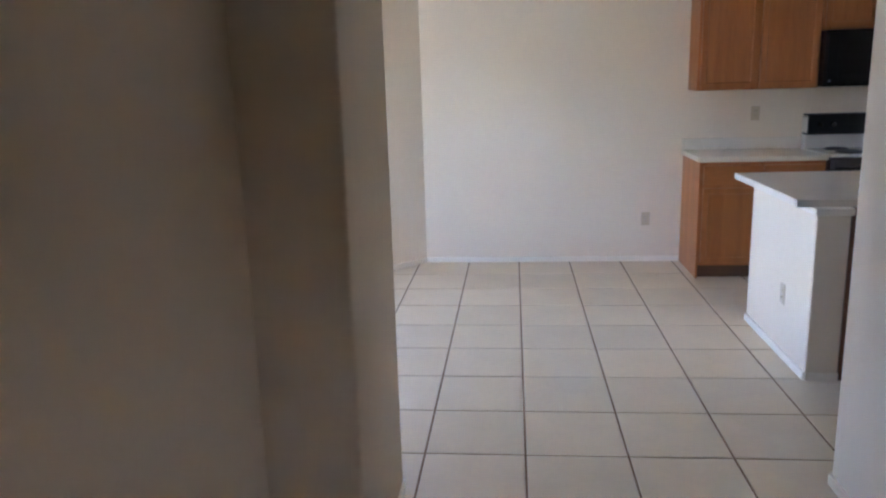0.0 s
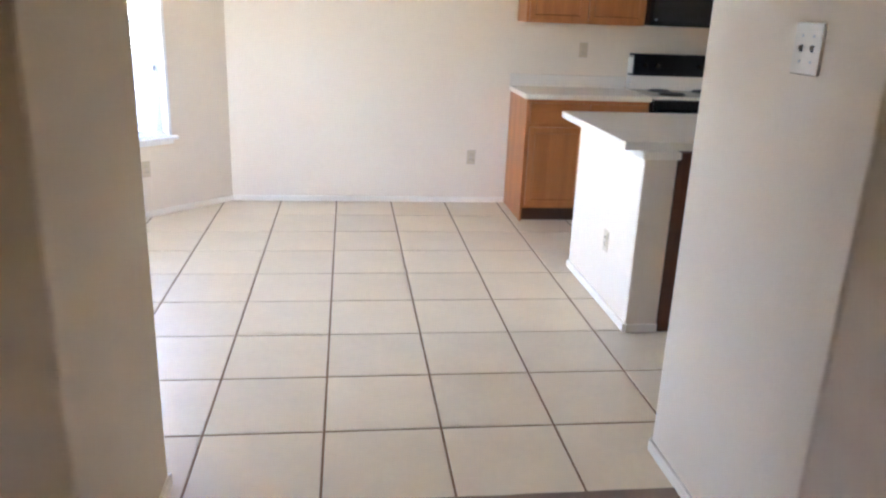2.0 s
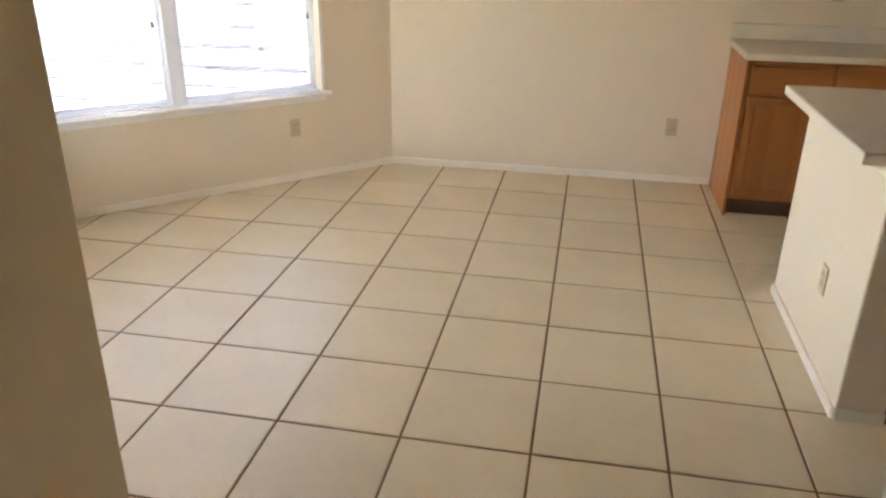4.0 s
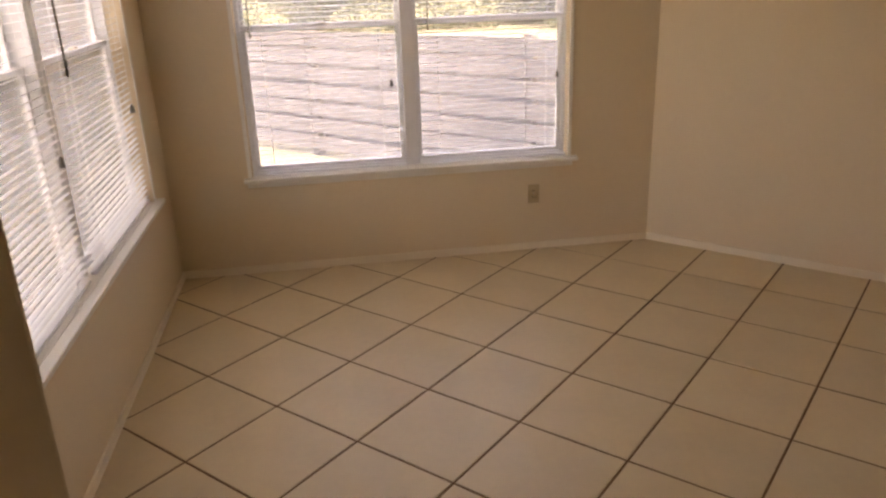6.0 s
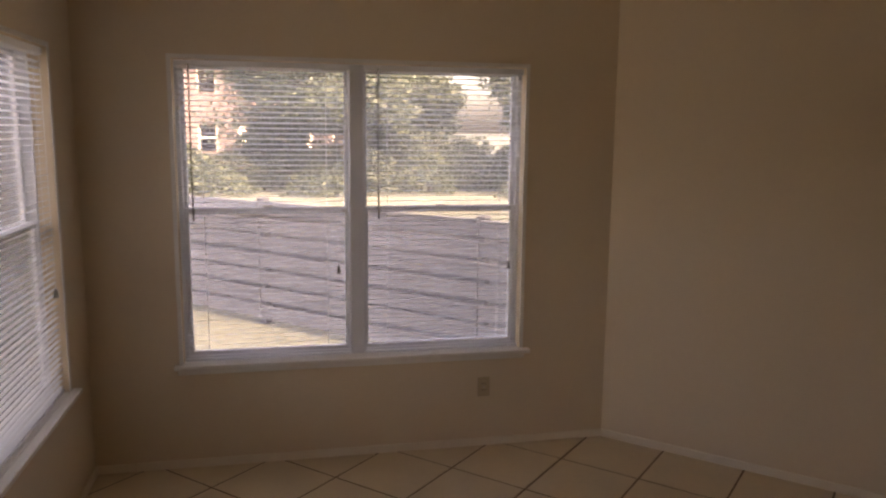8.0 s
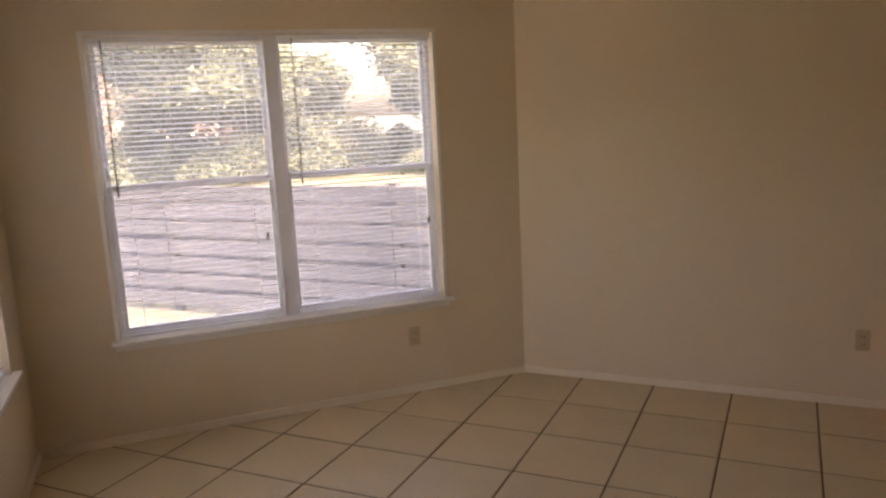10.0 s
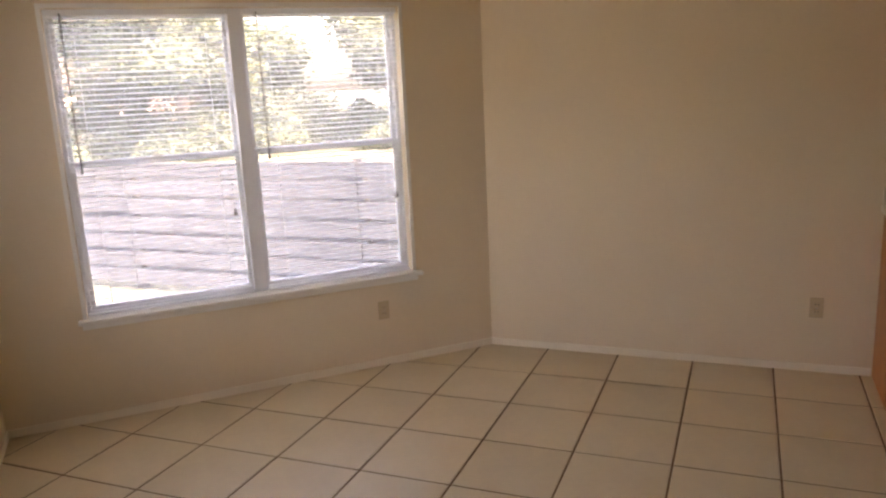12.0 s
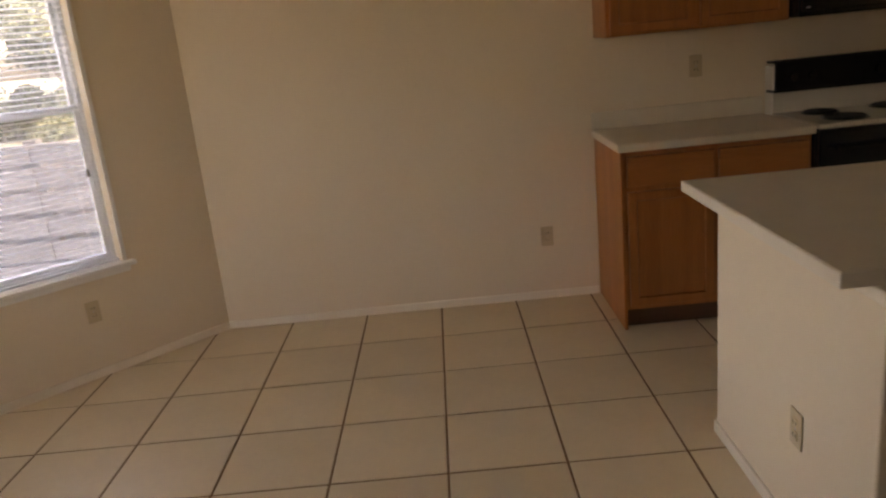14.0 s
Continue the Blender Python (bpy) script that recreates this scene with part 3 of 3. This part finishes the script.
# fence of horizontal boards, running past the bay
FA, FB = Vector((-6.47, 1.12)), Vector((3.62, 1.05))
fd = (FB - FA).normalized()
FL = (FB - FA).length
fm = Matrix(((fd.x, -fd.y, 0, FA.x), (fd.y, fd.x, 0, FA.y), (0, 0, 1, GZ), (0, 0, 0, 1)))
fence = thing("fence", fm, "weathered grey fence of horizontal boards", "fence")
rng = random.Random(4)
post_me = mesh_of("post", boxes(((-0.045, 0.0, 0), (0.045, 0.09, 1.27), 0.006)), M_POST_SHADE)
bay_w = 2.52
n_bays = int(FL / bay_w)
board_me = mesh_of("board", boxes(((0.008, -0.022, 0.0), (bay_w - 0.008, 0.0, 0.136), 0.004)), M_FENCE)
for i in range(n_bays + 1):
    part("post", post_me, None, fence, at=pose(i * bay_w, 0, 0))
for i in range(n_bays):
    for j in range(7):
        part("board", board_me, None, fence, at=pose(i * bay_w, rng.uniform(-0.004, 0.004), 0.07 + j * 0.173 + rng.uniform(-0.005, 0.005), rng.uniform(-2, 2), rng.uniform(-0.2, 0.2), 0))
        if j < 6:
            part("board", board_me, None, fence, at=pose(i * bay_w, 0.115, 0.16 + j * 0.173, 0, 0, 0))


def leaf_cloud(name, centres, g, small_, large):
    """A small four-cornered leaf, turned at random, at each centre."""
    k = len(centres)
    u, w = g.normal(size=(k, 3)), g.normal(size=(k, 3))
    size = g.uniform(small_, large, (k, 1))
    u *= size / np.linalg.norm(u, axis=1, keepdims=True)
    w *= 0.6 * size / np.linalg.norm(w, axis=1, keepdims=True)
    corners = np.stack([centres - u, centres + w, centres + u, centres - w], 1).reshape(-1, 3)
    me = bpy.data.meshes.new(name)
    me.from_pydata(corners.tolist(), [], np.arange(4 * k).reshape(-1, 4).tolist())
    return me


def tree(x, y, height, spread, leaf, seed, label):
    """A tapered trunk with limbs and a crown of many small leaves."""
    r = random.Random(seed)
    t = thing("tree", pose(x, y, GZ), label, "tree", "trees beyond the fence")
    bm = bmesh.new()
    top = Vector((r.uniform(-0.4, 0.4), r.uniform(-0.4, 0.4), height * 0.55))
    rod(bm, (0, 0, 0), top * 0.5, 0.22, 0.17)
    rod(bm, top * 0.5, top, 0.17, 0.10)
    tips = []
    for k in range(15):
        a = r.uniform(0, 6.283)
        start = top * r.uniform(0.3, 1.0)
        end = start + Vector((math.cos(a) * spread * r.uniform(0.35, 0.95), math.sin(a) * spread * r.uniform(0.35, 0.95), height * r.uniform(-0.02, 0.40)))
        rod(bm, start, end, 0.07, 0.025, 6)
        tips.append((end, r.uniform(0.5, 1.0)))
        tips.append(((start + end) / 2 + Vector((0, 0, 0.3)), r.uniform(0.4, 0.8)))
    part("trunk", bm, M_BARK, t, smooth=True)
    g = np.random.default_rng(seed)
    centres = np.concatenate([np.array(c) + g.normal(size=(1300, 3)) * (1, 1, 0.7) * sz * spread * 0.25 for c, sz in tips])
    me = leaf_cloud("crown", centres, g, 0.06, 0.15)
    me.materials.append(leaf)
    part("crown", me, None, t)
    return t


def bearing(yaw, far):
    """A place at a bearing (degrees left of north) and distance from the dining opening."""
    return 1.65 - far * math.sin(radians(yaw)), -4.3 + far * math.cos(radians(yaw))


for yaw, far, high, wide, leaf, seed, label in (
        (44, 28, 8.0, 3.4, M_LEAF, 2, "broad green tree in front of a house"),
        (40.5, 24, 6.6, 2.2, M_LEAF2, 3, "pale green tree beyond the field"),
        (25.5, 25, 6.0, 2.4, M_LEAF, 5, "green tree beyond the field"),
        (20.0, 29, 7.0, 3.2, M_LEAF, 7, "green tree far across the field"),
        (36.0, 27, 4.2, 1.7, M_LEAF2, 6, "small pale green tree at the field's edge")):
    tree(*bearing(yaw, far), high, wide, leaf, seed, label)


def shrub(x, y, w, h, seed, label):
    """A low bush: short stems and many leaves."""
    r = random.Random(seed)
    t = thing("shrub", pose(x, y, GZ), label, "shrub", "shrubs along the field's edge")
    bm = bmesh.new()
    for k in range(7):
        a, q = r.uniform(0, 6.283), r.uniform(0.1, 0.5)
        rod(bm, (math.cos(a) * 0.1, math.sin(a) * 0.1, 0), (math.cos(a) * w * q, math.sin(a) * w * q, h * r.uniform(0.5, 0.9)), 0.03, 0.012, 5)
    part("stems", bm, M_BARK, t)
    g = np.random.default_rng(seed)
    a, q, z = g.uniform(0, 6.283, 5000), g.random(5000) ** 0.6, g.random(5000) ** 0.8
    lim = (1.05 - 0.6 * z * z) * (0.8 + 0.25 * np.sin(3 * a + seed)) * w * q
    me = leaf_cloud("foliage", np.stack([np.cos(a) * lim, np.sin(a) * lim, h * z * (0.8 + 0.2 * np.cos(2 * a + seed))], 1), g, 0.04, 0.1)
    me.materials.append(M_LEAF)
    part("foliage", me, None, t)


for k in range(11):
    shrub(*bearing(25 + 3.1 * k, 23.5 + (k * 7 % 5)), 1.8 + 0.2 * (k % 3), 1.2 + 0.28 * (k * 5 % 4), 20 + k, "dense dark green shrub at the field's edge")


def house(m, w, d, h, label):
    """A house with gabled roof, door and one or two rows of windows."""
    o = thing("house", m, label, "house", "houses across the field")
    rows = (0.9, 3.5) if h > 4.8 else (0.9,)
    part("wall", wall_mesh(w, 0.2, h, [(w * 0.15, w * 0.30, z, z + 1.2) for z in rows] + [(w * 0.45, w * 0.53, 0.0, 2.1)] + [(w * 0.68, w * 0.85, z, z + 1.2) for z in rows]), M_SIDING, o)
    part("wall", boxes(((0, 0.2, 0), (0.2, d, h)), ((w - 0.2, 0.2, 0), (w, d, h)), ((0.2, d - 0.2, 0), (w - 0.2, d, h))), M_SIDING, o)
    bm = bmesh.new()
    prof = [(-0.5, h - 0.15), (d / 2, h + d * 0.26), (d + 0.5, h - 0.15), (d + 0.5, h), (d / 2, h + d * 0.26 + 0.2), (-0.5, h)]
    a = [bm.verts.new((-0.4, y, z)) for y, z in prof]
    b = [bm.verts.new((w + 0.4, y, z)) for y, z in prof]
    for i in range(6):
        bm.faces.new((a[i], a[i - 1], b[i - 1], b[i]))
    bm.faces.new(a)
    bm.faces.new(b)
    part("roof", bm, M_ROOF, o)
    for x0, x1, z in [(a, b, z) for a, b in ((0.15, 0.30), (0.68, 0.85)) for z in rows]:
        wd = part("window", boxes(((w * x0, 0.05, z), (w * x0 + 0.06, 0.12, z + 1.2)), ((w * x1 - 0.06, 0.05, z), (w * x1, 0.12, z + 1.2)), ((w * x0, 0.05, z + 0.57), (w * x1, 0.12, z + 0.63))), M_TRIM, o)
        part("pane", boxes(((w * x0, 0.09, z), (w * x1, 0.1, z + 1.2))), M_DARK, wd)
    part("door", boxes(((w * 0.45, 0.06, 0), (w * 0.53, 0.12, 2.1))), M_TRIM, o)
    return o


hx, hy = bearing(52.0, 36)
house(pose(hx, hy, GZ, 0, 0, 50), 5.5, 6, 5.2, "pink brick two-storey house with a grey gabled roof")
hx, hy = bearing(48, 46)
house(pose(hx, hy, GZ, 0, 0, 40), 8, 8, 2.9, "pale brick house with a grey roof behind trees")

# ---- floor tiles ----
def clipped(poly):
    """Cuts a tile's outline to the room's three outer walls."""
    for a, b in ((C1, C2), (C2, C3)):
        d = (b - a).normalized()
        n = Vector((-d.y, d.x))
        side = [(Vector(p) - a).dot(n) + 0.01 for p in poly]
        out = []
        for i in range(len(poly)):
            p, q, sp, sq = Vector(poly[i - 1]), Vector(poly[i]), side[i - 1], side[i]
            if (sp > 0) != (sq > 0):
                out.append(tuple(p + (q - p) * (sp / (sp - sq))))
            if sq > 0:
                out.append(tuple(q))
        poly = out
        if len(poly) < 3:
            return []
    return poly


def tile_mesh(poly, centre):
    bm = bmesh.new()
    c = Vector((0.0, 0.0))
    for p in poly:
        c += Vector(p)
    c /= len(poly)
    low = [bm.verts.new((p[0] - centre[0], p[1] - centre[1], -0.008)) for p in poly]
    mid = [bm.verts.new((p[0] - centre[0], p[1] - centre[1], -0.0018)) for p in poly]
    inn = []
    for p in poly:
        q = Vector(p) + (c - Vector(p)).normalized() * 0.003
        inn.append(bm.verts.new((q.x - centre[0], q.y - centre[1], 0)))
    n = len(poly)
    for i in range(n):
        bm.faces.new((low[i - 1], low[i], mid[i], mid[i - 1]))
        bm.faces.new((mid[i - 1], mid[i], inn[i], inn[i - 1]))
    bm.faces.new(inn)
    return mesh_of("tile", bm, M_TILE)


def floor_bed():
    """The grout bed, with the outline of the room."""
    bm = bmesh.new()
    ring_ = [(EAST, -3.93), (EAST, BACK + 0.05), (C1.x, BACK + 0.05), (C2.x - 0.05, C2.y), (C3.x, -3.93)]
    f = bm.faces.new([bm.verts.new((x, y, -0.011)) for x, y in ring_])
    up = bmesh.ops.extrude_face_region(bm, geom=[f])["geom"]
    bmesh.ops.translate(bm, verts=[g for g in up if isinstance(g, bmesh.types.BMVert)], vec=(0, 0, 0.0085))
    bmesh.ops.recalc_face_normals(bm, faces=bm.faces)
    return bm


floor = structure("floor", floor_bed(), M_GROUT, "cream square ceramic floor tiles with dark grout", "floor")
G = 0.0045
full = None
for kx in range(-5, 16):
    for ky in range(1, 10):
        x0, x1 = kx * S + G, (kx + 1) * S - G
        y0, y1 = max(-ky * S + G, -3.928), min(-(ky - 1) * S - G, BACK + 0.01)
        if y1 - y0 < 0.02 or x0 > EAST:
            continue
        square = [(x0, y0), (x1, y0), (x1, y1), (x0, y1)]
        poly = clipped(square)
        if not poly:
            continue
        centre = ((x0 + x1) / 2, (y0 + y1) / 2)
        whole = len(poly) == 4 and all((Vector(a) - Vector(b)).length < 1e-6 for a, b in zip(sorted(poly), sorted(square))) and abs((y1 - y0) - (S - 2 * G)) < 1e-6
        if whole and full:
            me = full
        else:
            me = tile_mesh(poly, centre)
            if whole:
                full = me
        part("tile", me, None, floor, at=pose(centre[0], centre[1], rng.uniform(-0.0006, 0.0006), rng.uniform(-0.06, 0.06), rng.uniform(-0.06, 0.06), 0))
